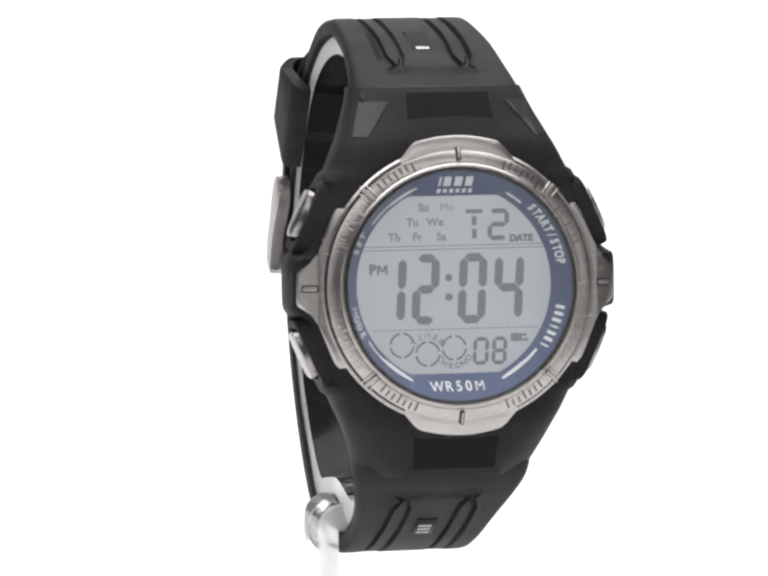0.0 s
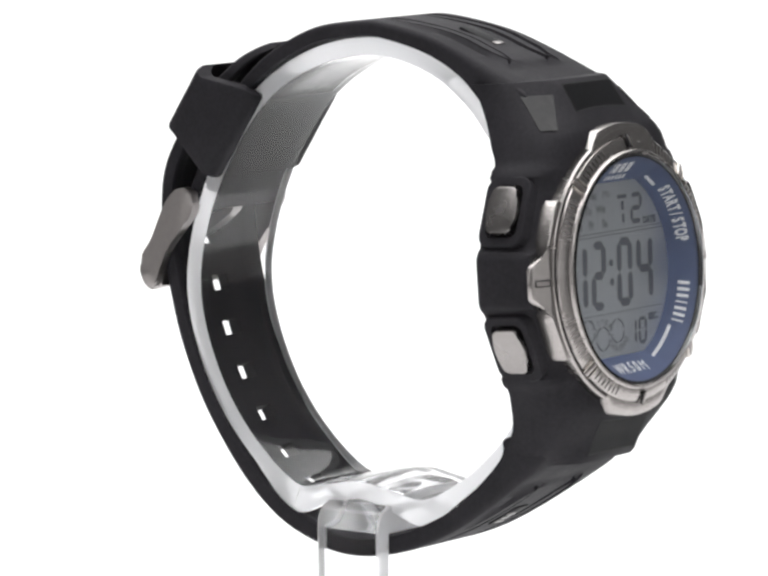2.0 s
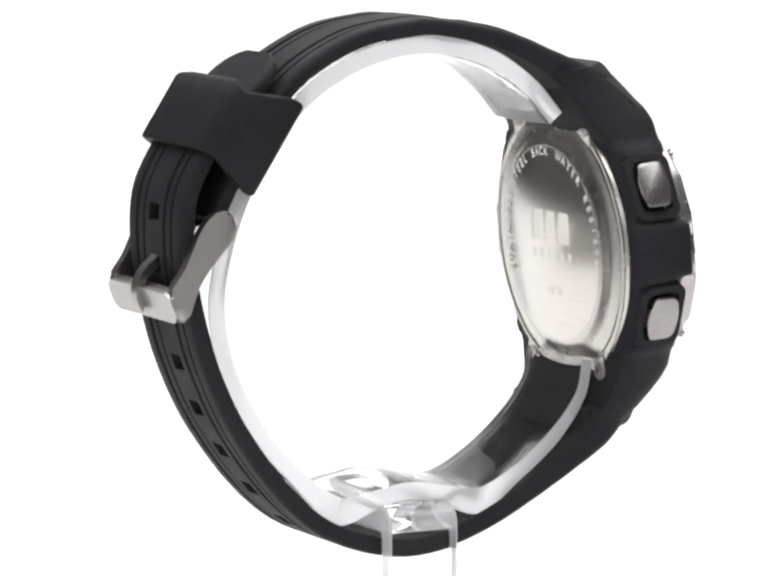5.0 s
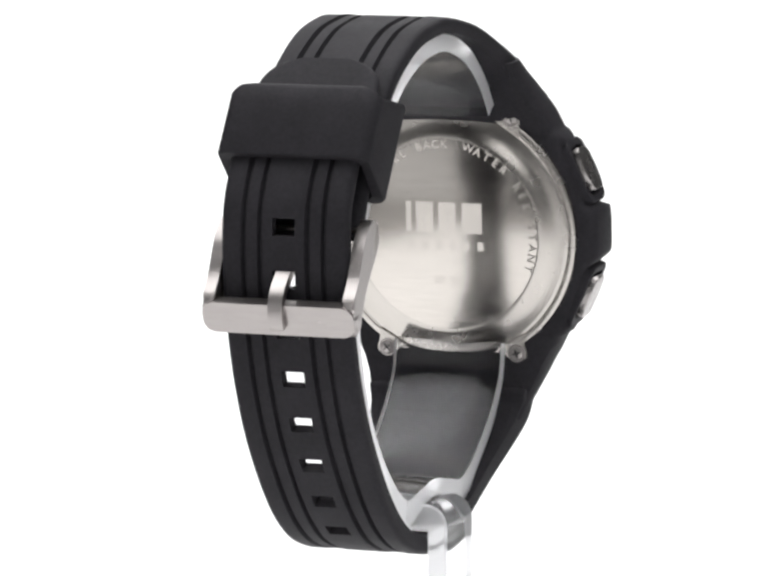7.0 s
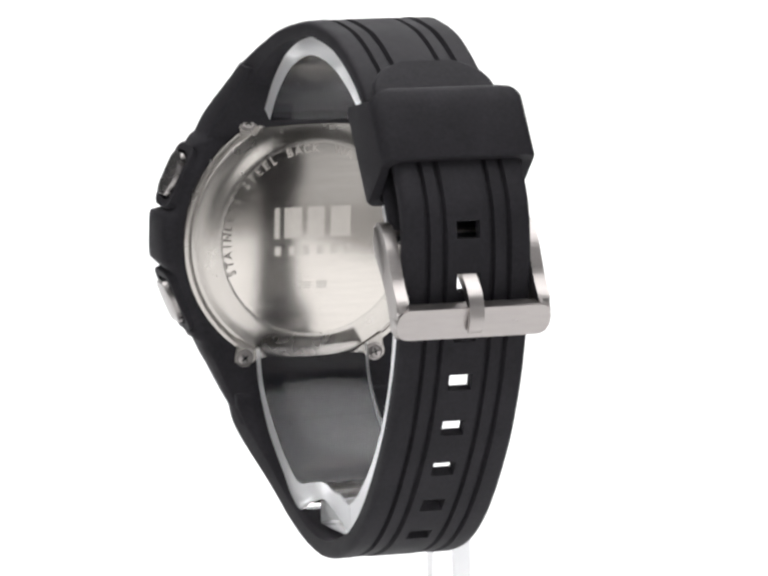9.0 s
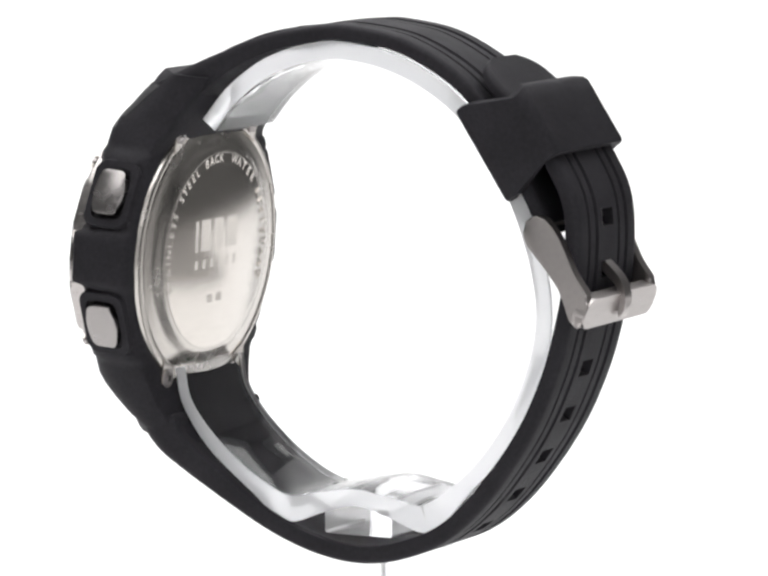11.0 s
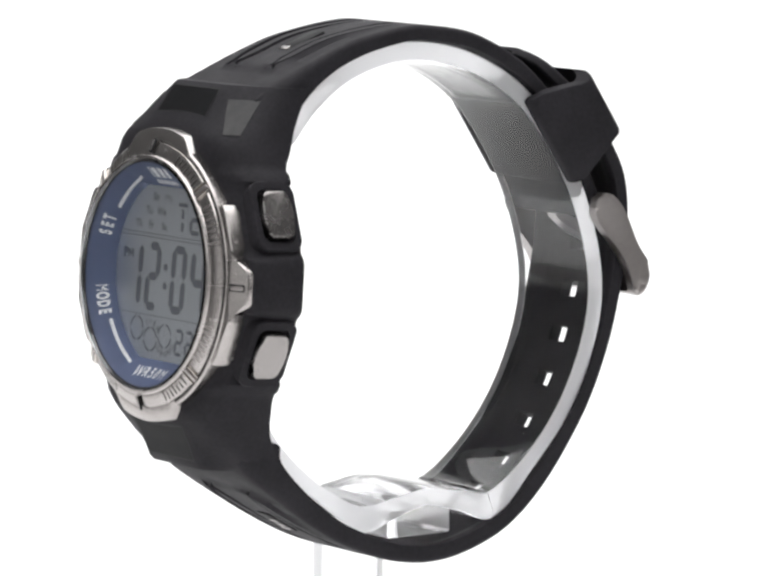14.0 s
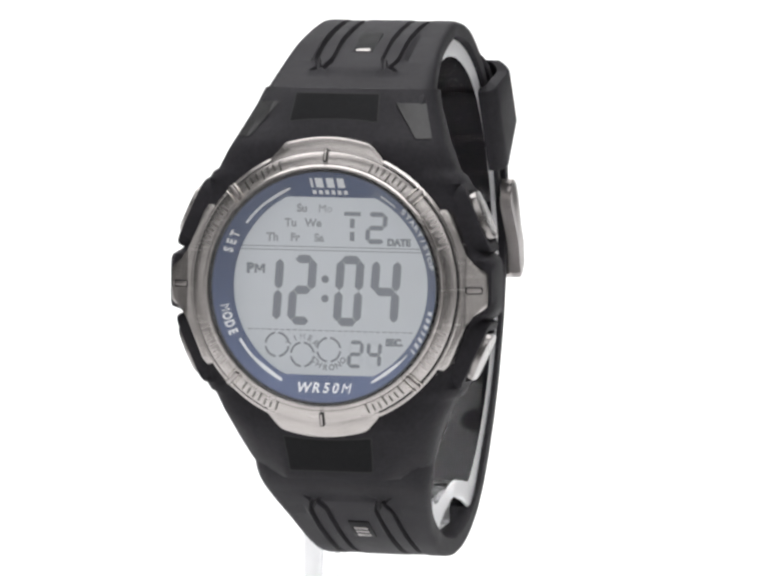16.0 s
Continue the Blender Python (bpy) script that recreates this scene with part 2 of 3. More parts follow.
def strap_section(start, stop, pad0, pad1, depth=0.75):
    """Outer face of a strap: two pairs of cut lines from start to stop that meet in points at the case, on a raised pad from pad0 to pad1."""
    def across(hw, s, th):
        narrow = min(1.0, hw / 8.2)   # the tip of the strap keeps its section, drawn together
        hw = max(hw, 8.2)
        on = max(0.0, min(1.0, (s - start) / 0.6, (stop - s) / 0.6))
        end = (s - pad0) if pad0 < 30 else (pad1 - s)
        c = max(0.0, min(1.0, 1 - (end - 0.8) / 3.0)) if on > 0 else 0.0
        pad = 0.55 * max(0.0, min(1.0, (s - pad0) / 0.5, (pad1 - s) / (14 if pad0 < 30 else 0.5), (s - pad0) / (0.5 if pad0 < 30 else 14)))
        o, i = 5.6 - 0.85 * c, 3.35 + 0.85 * c
        k = 1 + max(0.0, th - 2.8) * 0.8
        w = min(1 + max(0.0, th - 2.8) * 0.45, (hw - 6.8) / 0.9)
        half = [(hw, -0.75 * k), (hw - 0.12 * w, -0.4 * k), (hw - 0.45 * w, -0.1 * k), (hw - 0.9 * w, 0.0), (6.6, 0.0), (o + 0.45, pad), (o + 0.2, pad - depth * on), (o - 0.2, pad - depth * on), (o - 0.4, pad - 0.08 * on),
                (i + 0.4, pad - 0.08 * on), (i + 0.2, pad - depth * on), (i - 0.2, pad - depth * on), (i - 0.45, pad * 0.6), (1.6, pad * 0.5), (0.7, pad * 0.5)]
        return [(-x * narrow, h) for x, h in half] + [(x * narrow, h) for x, h in reversed(half)]
    return across


def straps():
    pts, t, length = spline(LOWER, np.linspace(0, 126, 1261))
    at = t[np.argmin(np.where(pts[:, 0] > 20, abs(pts[:, 1] + 8.7), 99))]
    holes = [(at + 6.95 * k - 1.15, at + 6.95 * k + 1.15) for k in range(-4, 4)]
    ob = part("lower_strap", band(LOWER, strap_section(10.2, length - 9, 9.8, 26), holes=holes, hollow=0.85), RUBBER, watch, "long black resin strap with square holes and cut lines")
    length = spline(UPPER, 2)[2]
    ob = part("upper_strap", band(UPPER, strap_section(18, length - 10.9, 44, length - 10.4)), RUBBER, watch, "short black resin strap carrying the buckle")
    for rows, y, n in ((UPPER, -16.4, 1), (LOWER, -18.4, 3)):
        pts, t, _ = spline(rows, 400)
        k = int(np.argmin(abs(pts[:, 0] - y)))
        way = (pts[k + 1] - pts[k - 1])[:2]
        way /= np.hypot(*way)
        m = Matrix(((1, 0, 0, 0), (0, way[0], way[1], pts[k][0] + 0.1 * way[1]), (0, way[1], -way[0], pts[k][1] - 0.1 * way[0]), (0, 0, 0, 1)))
        length = 6.4 if n == 1 else 5.4
        part("strap_inlay", box(2.9, length, 0.5, m @ Matrix.Translation((0, -1.6 if n == 1 else -0.6, -0.05)), 0.15), PANEL, watch, "small glossy black inlay in the strap")
        # three ribs below; the single upper bar stands in for the inlay's highlight
        for k in range(n):
            part("inlay_rib_glint", box(1.9, 0.9 if n == 1 else 0.62, 0.4, m @ Matrix.Translation((0, 0.9 if n == 1 else (k - 1) * 1.15, 0.1)), 0.12), CHROME, watch)


straps()


def lerp(a, rows):
    for (a0, w0), (a1, w1) in zip(rows, rows[1:]):
        if a <= a1:
            return w0 + (w1 - w0) * (a - a0) / (a1 - a0)
    return rows[-1][1]


def case():
    """The resin body: sections along the face, wide at the crown, narrowing into the straps, with a raised block on each shoulder."""
    widths = ((0, 21.6), (2.8, 21.5), (3.4, 21.3), (3.9, 20.9), (4.4, 20.3), (5.0, 20.0), (12.6, 16.9), (13.2, 17.2), (14.2, 16.6), (14.6, 15.9), (18.5, 13.9), (23.5, 11.9), (25.6, 11.4))
    vs = [-25.6, -24.9, -23.6, -22.3, -20.4, -18.9, -18.5, -17, -15.5, -14.6, -14.2, -13.2, -12.6, -11, -9, -7, -5, -4.4, -3.9, -3.4, -2.8, -1.5,
          1.5, 2.8, 3.4, 3.9, 4.4, 5, 7, 9, 11, 12.6, 13.2, 14.2, 14.6, 15.5, 17, 18.2, 18.7, 20, 21.5, 23.2, 24.3, 25.2]
    bm = bmesh.new()
    secs = []
    for v in vs:
        hw = lerp(abs(v), widths)
        if v > 0:
            f = lerp(v, ((0, 9.9), (17, 9.9), (18.4, 9.6), (20.8, 8.0), (24.7, 5.6), (25.2, 4.9)))
            b = lerp(v, ((0, 0.6), (15, 0.5), (17.2, -0.9), (20.3, -2.3), (25.2, -5.2)))
        else:
            f = lerp(-v, ((0, 9.9), (17, 9.9), (18.7, 9.6), (22.3, 7.4), (25.2, 6.0), (25.6, 5.4)))
            b = lerp(-v, ((0, 0.6), (15.5, 0.3), (20.4, -1.1), (25.6, -4.6)))
        q = abs(v)
        low = lerp(q, ((0, 0.0), (17.5, 0.0), (18.8, 0.4), (22.0, 1.2), (23.5, 1.7), (25.6, 2.7)) if v > 0 else ((0, 0.0), (17.5, 0.0), (18.8, 0.4), (22.0, 1.2), (23.5, 2.4), (24.5, 3.8), (25.6, 5.6)))   # the flanks fall away beside the block
        g = f - low
        well = math.sqrt(max(0.0, 16.3 ** 2 - v * v)) + 0.05
        floor_z = 6.0 if q < 16.3 else f
        e = min(1.0, (g - b) / 9.4)
        wide = max(5.9, well + 0.1) if q < 16.3 else 5.9
        d1, d2, d3 = (0.6, 1.2, 3.4) if q < 3.5 else (2.2, 3.6, 5.0)   # the middle of each flank stands up square
        pr = [(0, floor_z), (well, floor_z), (well + 0.05, f), (wide, f), (wide + 0.9, f - 0.2 * low), (max(hw * 0.72, wide + 1.0), f - 0.72 * low - 0.1 * e), (hw - 2.2 * e, g - 0.9 * e), (hw - 0.9 * e, g - d1 * e), (hw - 0.25 * e, g - d2 * e),
              (hw, g - d3 * e), (hw, b + 1.8 * e), (hw - 0.5 * e, b + 0.6 * e), (hw - 1.6 * e, b), (0, b)]
        pr = [(min(x, hw), z) for x, z in pr]
        loop = pr + [(-x, z) for x, z in reversed(pr[1:-1])]
        secs.append([bm.verts.new((x, v, z)) for x, z in loop])
    k = len(secs[0])
    for a, b in zip(secs, secs[1:]):
        for j in range(k):
            bm.faces.new((a[j], a[(j + 1) % k], b[(j + 1) % k], b[j]))
    bm.faces.new(secs[0])
    bm.faces.new(secs[-1])
    return part("case", face(bm), RUBBER, watch, "black resin case body with raised shoulders", smooth=40)


case_body = case()


def sheet(rows, thickness=0.3):
    """A thin curved plate through a grid of points."""
    bm = bmesh.new()
    grid = [[bm.verts.new(p) for p in r] for r in rows]
    for p, q in zip(grid, grid[1:]):
        for j in range(len(p) - 1):
            bm.faces.new((p[j], p[j + 1], q[j + 1], q[j]))
    bmesh.ops.solidify(bm, geom=list(bm.faces), thickness=thickness)
    return bm


def shoulders():
    top = ((17, 9.9), (18.4, 9.6), (20.8, 8.0), (24.7, 5.6), (25.2, 4.9))
    low_end = ((17, 9.9), (18.7, 9.6), (22.3, 7.4), (25.2, 6.0), (25.6, 5.4))
    drop = ((17.5, 0.0), (18.8, 0.4), (22.0, 1.2), (23.5, 1.7), (25.6, 2.7))
    wide = ((16, 15.0), (18.5, 13.9), (23.5, 11.9), (25.6, 11.4))

    def flank(x, v, crest):
        f, low, hw = lerp(v, crest), lerp(v, drop), lerp(v, wide)
        return lerp(x, ((0, f), (5.9, f), (6.8, f - 0.2 * low), (hw * 0.72, f - 0.72 * low - 0.1), (hw - 2.2, f - low - 0.9), (hw - 0.9, f - low - 2.2), (hw - 0.25, f - low - 3.6)))
    for sx in (-1, 1):   # a worn, shiny patch, added to carry the highlight on each upper shoulder flank
        rows = []
        for v in np.linspace(18.9, 23.4, 13):
            hw, grow = lerp(v, wide), (v - 18.9) / 4.5
            xs = np.linspace(hw - 2.7 - 1.5 * grow, hw - 0.9, 11)
            rows.append([(sx * x, v, flank(x, v, top) + 0.22) for x in xs])
        part("shoulder_facet", face(sheet(rows, -0.25 * sx)), WORN, case_body, "worn shiny patch added for the shoulder's highlight")
    for sv, crest, v0, v1 in ((1, top, 21.0, 24.5), (-1, low_end, 19.9, 24.4)):   # a smooth inset panel, edged by a cut line, at each end
        for name, mat, grow, lift in (("panel_joint", DARK, 0.16, 0.03), ("shoulder_panel", PANEL, 0.0, 0.06)):
            rows = []
            for u in np.linspace(-1, 1, 13):
                w = 5.75 + grow
                rows.append([(w * u * (1 - 0.05 * k / 8), sv * v, lerp(v, crest) + lift) for k, v in enumerate(np.linspace(v0 - grow + 0.35 * (1 - u * u), v1 + grow, 9))])
            part(name, face(sheet(rows, -0.25 * sv)), mat, case_body, "smooth black inset panel" if mat is PANEL else "")


shoulders()


def rounded(w, h, r, bulge=0.0, n=6):
    """Outline of a rounded rectangle; bulge swells its long sides."""
    pts = []
    for cx, cy, a0 in ((w / 2 - r, h / 2 - r, 0), (-w / 2 + r, h / 2 - r, 90), (-w / 2 + r, -h / 2 + r, 180), (w / 2 - r, -h / 2 + r, 270)):
        for i in range(n + 1):
            a = radians(a0 + 90 * i / n)
            pts.append((cx + r * math.cos(a), cy + r * math.sin(a)))
        if bulge and a0 in (90, 270):
            s = -1 if a0 == 90 else 1
            for q in (0.25, 0.5, 0.75):
                yy = (h / 2 - r) * (1 - 2 * q) * (1 if a0 == 90 else -1)
                pts.append((s * (w / 2 + bulge * (1 - (2 * q - 1) ** 2 * 0.9)), yy))
    return pts


def frame_bm(outer, inner, z0, z1):
    bm = bmesh.new()
    n = len(outer)
    loops = [[bm.verts.new((x, y, z)) for x, y in o] for o, z in ((outer, z0), (outer, z1 - 0.15), ([(x * 0.97, y * 0.97) for x, y in outer], z1), (inner, z1), (inner, z0))]
    for a, b in zip(loops, loops[1:] + loops[:1]):
        for i in range(n):
            bm.faces.new((a[i], a[(i + 1) % n], b[(i + 1) % n], b[i]))
    return bm


def buttons():
    for sx in (-1, 1):
        for sv in (-1, 1):
            # the button looks out of the case's flank, half towards the strap
            out = Vector((sx * math.cos(radians(24)), sv * math.sin(radians(24)), 0))
            up = Vector((-out.y, out.x, 0)) * sx
            m = TILT @ Matrix.Translation((sx * 17.9, sv * 8.5, 4.7)) @ Matrix((up.cross(out), up, out)).transposed().to_4x4()
            guard = frame_bm(rounded(6.9, 9.6, 1.8), rounded(4.9, 7.3, 1.2), -2.0, 1.25)
            guard.transform(m)
            g = part("button_guard", guard, RUBBER, watch, "raised black rim round a push button")
            b = prism(rounded(3.9, 6.4, 0.9, 0.45, 3), -1.5, 2.0, m, 0.18)
            part("push_button", b, CHROME, watch, "polished smoked-chrome push button")
            part("button_well", prism(rounded(5.2, 7.6, 1.2), -1.9, 0.35, m), DARK, g)


buttons()


def caseback():
    back = part("caseback", face(rings([(0.01, -1.2), (13.7, -1.3), (14.1, -1.24), (14.6, -1.02), (15.2, -0.68), (15.8, -0.42), (16.5, -0.25), (17.3, -0.15), (17.6, -0.1), (17.75, 0.02), (17.95, 0.02), (18.1, -0.12), (18.5, -0.14), (18.8, 0.02), (18.95, 0.4), (18.95, 1.2), (0.01, 1.2)], 128)), RIMSTEEL, watch, "satin steel case back with engraving")
    part("back_plate", face(rings([(0.01, -1.33), (13.58, -1.33), (13.66, -1.28), (13.66, -1.0), (0.01, -1.0)], 128)), BACK, back, "polished engraved steel disc")
    for sx in (-1, 1):
        for sv in (-1, 1):
            c = Vector((sx * 9.8, sv * 16.9))
            away = c.normalized()
            side = Vector((-away.y, away.x))
            tab = [c + away * (1.5 * math.cos(a)) + side * (1.5 * math.sin(a)) for a in np.linspace(-1.6, 1.6, 13)] + [c - away * 1.8 + side * 2.2, c - away * 1.8 - side * 2.2]
            t = part("screw_tab", face(prism([tuple(p) for p in tab], -0.3, 1.4)), RIMSTEEL, back)
            at = Matrix.Translation((c.x, c.y, -0.8))
            part("screw", face(join(rings([(0.01, 0.12), (0.75, 0.12), (0.95, 0.25), (0.95, 0.9), (0.01, 0.9)], 20, m=at), rings([(1.05, 0.3), (1.3, 0.3), (1.3, 0.7), (1.05, 0.7)], 20, m=at))), STEEL, back, "small round cross-head screw")
            part("screw_slot", face(join(box(1.2, 0.22, 0.08, at @ Matrix.Translation((0, 0, 0.1)) @ Matrix.Rotation(0.6 * sx + 0.3, 4, "Z")), box(0.22, 1.2, 0.08, at @ Matrix.Translation((0, 0, 0.1)) @ Matrix.Rotation(0.6 * sx + 0.3, 4, "Z")))), DARK, back)
    # engraving, read from behind: the ring of words, plain blocks for the maker's mark
    flip = Matrix.Rotation(math.pi, 4, "Y")

    def etch(name, bm, z=-1.335):
        bm.transform(Matrix.Translation((0, 0, z)) @ flip)
        part(name, face(bm), ETCH, back)
    ring_words(("STAINLESS STEEL BACK", 200, 90), ("WATER RESISTANT", 74, -20), size=1.15, radius=12.9, add=lambda bm: etch("engraved_letter", bm))
    for x, w in ((-5.6, 0.8), (-3.2, 2.6), (0.2, 2.6), (3.9, 3.0)):
        blk = box(w, 4.4, 0.03, Matrix.Translation((x, 2.4, 0)))
        etch("engraved_block", blk)
    for k in range(6):
        etch("engraved_bar", box(0.9, 1.3, 0.03, Matrix.Translation((-5.4 + k * 2.1, -1.6, 0))))
    for x in (-1.2, 1.2):
        etch("engraved_bar", box(1.5, 1.1, 0.03, Matrix.Translation((x, -6.6, 0))))
    return back


def ring_words(*words, size, radius, add, outward=True):
    for text, a0, a1 in words:
        for i, ch in enumerate(text):
            if ch == " ":
                continue
            a = a0 + (a1 - a0) * i / (len(text) - 1)
            bm = glyphs(ch, size, bold=0.06 if size < 1 else 0.025)
            bm.transform(Matrix.Rotation(radians(a), 4, "Z") @ Matrix.Translation((radius, 0, 0)) @ Matrix.Rotation(radians(-90 if outward else 90), 4, "Z"))
            add(bm)


caseback()


def arc_plate(r0, r1, a0, a1, n=24):
    return [(r1 * math.cos(radians(a)), r1 * math.sin(radians(a))) for a in np.linspace(a0, a1, n)] + [(r0 * math.cos(radians(a)), r0 * math.sin(radians(a))) for a in np.linspace(a1, a0, n)]


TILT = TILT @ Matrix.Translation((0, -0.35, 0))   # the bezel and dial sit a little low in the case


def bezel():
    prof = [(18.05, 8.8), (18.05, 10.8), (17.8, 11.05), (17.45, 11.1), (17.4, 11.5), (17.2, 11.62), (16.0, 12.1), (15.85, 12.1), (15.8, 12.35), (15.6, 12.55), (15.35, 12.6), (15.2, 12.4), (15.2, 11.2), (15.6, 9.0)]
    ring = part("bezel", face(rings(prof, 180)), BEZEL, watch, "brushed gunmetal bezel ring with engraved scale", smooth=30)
    part("bezel_groove", face(rings([(17.4, 11.0), (17.4, 11.16), (17.6, 11.14), (17.6, 11.0)], 180)), DARK, ring, "dark groove round the bezel")
    for a in (90, 270):
        cap = bmesh.new()   # a low curved plate that falls away from the ring
        rows = []
        for k in range(25):
            turn = -25 + 50 * k / 24
            c = radians(a + turn)
            out = lerp(abs(turn), ((0, 19.4), (16.5, 19.36), (18, 19.15), (25, 17.95)))
            prof = [(17.4, 8.0), (17.4, 11.25), (17.75, 11.2), (out - 0.3, 11.2 - 0.16 * (out - 17.75)), (out - 0.08, 11.05 - 0.16 * (out - 17.75)), (out, 10.8 - 0.16 * (out - 17.75)), (out + 0.03, 8.0)]
            rows.append([cap.verts.new((r * math.cos(c), r * math.sin(c), z)) for r, z in prof])
        for p, q in zip(rows, rows[1:]):
            for k in range(7):
                cap.faces.new((p[k], p[(k + 1) % 7], q[(k + 1) % 7], q[k]))
        cap.faces.new(rows[0])
        cap.faces.new(rows[-1])
        part("bezel_cap", face(cap), BEZEL, ring, "curved gunmetal cap beside the strap")
        m = Matrix.Rotation(radians(a), 4, "Z") @ Matrix.Translation((17.0, 0, 11.95)) @ Matrix.Rotation(radians(22), 4, "Y")
        part("index_mark", face(box(1.9, 0.55, 0.35, m, 0.1)), DARK, ring)
        part("index_mark", face(box(1.6, 0.28, 0.4, m, 0.06)), STEEL, ring)
    for sx in (-1, 1):
        half = [(15.7, 10.4), (16.4, 9.6), (18.5, 4.4), (18.75, 3.6), (19.3, 3.35), (20.7, 2.4), (20.95, 2.0), (20.97, 0.0)]
        outline = [(17.4 * math.cos(radians(a)), 17.4 * math.sin(radians(a))) for a in np.linspace(-36, 36, 13)] + half + [(x, -y) for x, y in reversed(half[:-1])]
        if sx < 0:
            outline = [(-x, y) for x, y in reversed(outline)]
        bm = prism(outline, 7.4, 10.9, bevel=0.35)
        bmesh.ops.bisect_plane(bm, geom=list(bm.verts) + list(bm.edges) + list(bm.faces), plane_co=(sx * 18.3, 0, 0), plane_no=(sx, 0, 0))
        for v in bm.verts:   # the lug falls away from the ring
            if abs(v.co.x) > 18.3 and v.co.z > 8:
                v.co.z -= 0.5 * (abs(v.co.x) - 18.3)
        p = part("bezel_side_plate", face(bm), BEZEL, ring, "stepped gunmetal side plate with a lug")
        at = Matrix.Translation((sx * 19.4, 0, 10.35)) @ Matrix.Rotation(sx * math.atan(0.5), 4, "Y")
        part("lug_slot", face(prism(rounded(2.3, 0.95, 0.25), -0.1, 0.05, at)), DARK, p)
        part("lug_bar", face(prism(rounded(1.95, 0.6, 0.2), -0.1, 0.14, at, 0.06)), STEEL, p)
    # scale: groups of short strokes, and a double ridge at each diagonal
    for mid in (28, 60, 120, 152, 208, 240, 300, 332):
        for k in range(7):
            a = mid + (k - 3) * 2.9
            long = 1.35 if k % 3 == 0 else 0.95
            m = Matrix.Rotation(radians(a), 4, "Z") @ Matrix.Translation((17.15 - long / 2, 0, 11.61 + 0.2 * long)) @ Matrix.Rotation(radians(21.8), 4, "Y")
            part("scale_stroke", face(box(long, 0.25, 0.12, m)), TICK if mid % 60 == 0 else STEEL, ring)
    for mid in (45, 135, 225, 315):
        for k, mat in ((-2.2, ETCH), (0, STEEL), (2.2, ETCH)):
            m = Matrix.Rotation(radians(mid + k), 4, "Z") @ Matrix.Translation((16.9, 0, 11.85)) @ Matrix.Rotation(radians(22), 4, "Y")
            part("bezel_ridge", face(box(2.2, 0.55 if mat is STEEL else 0.16, 0.55, m, 0.07)), mat, ring)
    return ring


bezel()

DEEP = 8.2      # height of the display over the back
RIM = 11.9


def flange_inner(a):
    return min(12.9, 11.5 / max(1e-6, abs(math.sin(a))))


def flange_height(x, y):
    r, a = math.hypot(x, y), math.atan2(y, x)
    r0 = flange_inner(a)
    return DEEP + (RIM - DEEP) * max(0.0, r - r0) / (15.25 - r0)


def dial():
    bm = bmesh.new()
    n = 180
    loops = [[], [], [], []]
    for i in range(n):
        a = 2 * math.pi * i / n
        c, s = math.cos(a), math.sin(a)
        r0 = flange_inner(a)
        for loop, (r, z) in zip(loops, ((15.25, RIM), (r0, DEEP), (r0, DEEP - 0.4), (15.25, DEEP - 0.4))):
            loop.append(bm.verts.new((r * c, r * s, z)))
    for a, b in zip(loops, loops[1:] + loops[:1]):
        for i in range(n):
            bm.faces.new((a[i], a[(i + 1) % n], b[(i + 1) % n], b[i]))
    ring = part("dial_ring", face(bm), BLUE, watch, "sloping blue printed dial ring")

    def printed(name, bm, label=""):
        bmesh.ops.subdivide_edges(bm, edges=[e for e in bm.edges if e.calc_length() > 1.2], cuts=3)
        for v in bm.verts:
            v.co.z = flange_height(v.co.x, v.co.y) + 0.08 + (0.02 if v.co.z > 0 else 0)
        part(name, face(bm), WHITE, ring, label, smooth=0)
    words = ring_words
    words(("START/STOP", 44.5, 11.5), size=0.84, radius=14.0, add=lambda b: printed("printed_letter", b))
    words(("SET", 161, 152), size=0.86, radius=13.9, add=lambda b: printed("printed_letter", b))
    words(("MODE", 192.5, 206), size=0.86, radius=13.9, add=lambda b: printed("printed_letter", b), outward=False)
    for k in range(7):   # a trade word as plain strokes
        a = radians(-35 + 22 * k / 6)
        printed("printed_bar", box(0.85, 0.22 if k in (0, 3) else 0.44, 0.02, Matrix.Rotation(a, 4, "Z") @ Matrix.Translation((14.0, 0, 0))))
    for ch, x in zip("WR50M", (-2.85, -1.25, 0.1, 1.35, 2.8)):
        bm = glyphs(ch, 1.2)
        bm.transform(Matrix.Translation((x, -13.1, 0)))
        printed("printed_letter", bm)
    for a0, a1 in ((112, 144), (211, 244), (-64, -39), (50, 60)):
        bm = prism(arc_plate(13.45, 13.7, a0, a1, 16), -0.01, 0.01)
        printed("printed_line", bm)
    # the maker's mark as plain blocks
    for x, w in ((-2.15, 0.28), (-1.15, 1.0), (0.3, 1.0), (1.7, 0.95)):
        printed("printed_block", box(w, 1.25, 0.02, Matrix.Translation((x, 13.4, 0))))
    for k in range(6):
        printed("printed_block", box(0.5, 0.55, 0.02, Matrix.Translation((-2.05 + 0.83 * k, 12.15, 0))))


dial()
# black ring added as the bezel's inner shadow, outlining the blue dial
part("inner_shade_ring", face(rings([(15.2, 11.98), (14.8, 11.98), (14.8, 11.75), (15.2, 11.75)], 128)), DARK, watch, "thin black ring under the crystal for the bezel's inner shade")
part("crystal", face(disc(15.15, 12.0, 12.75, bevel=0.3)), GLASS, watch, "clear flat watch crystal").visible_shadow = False
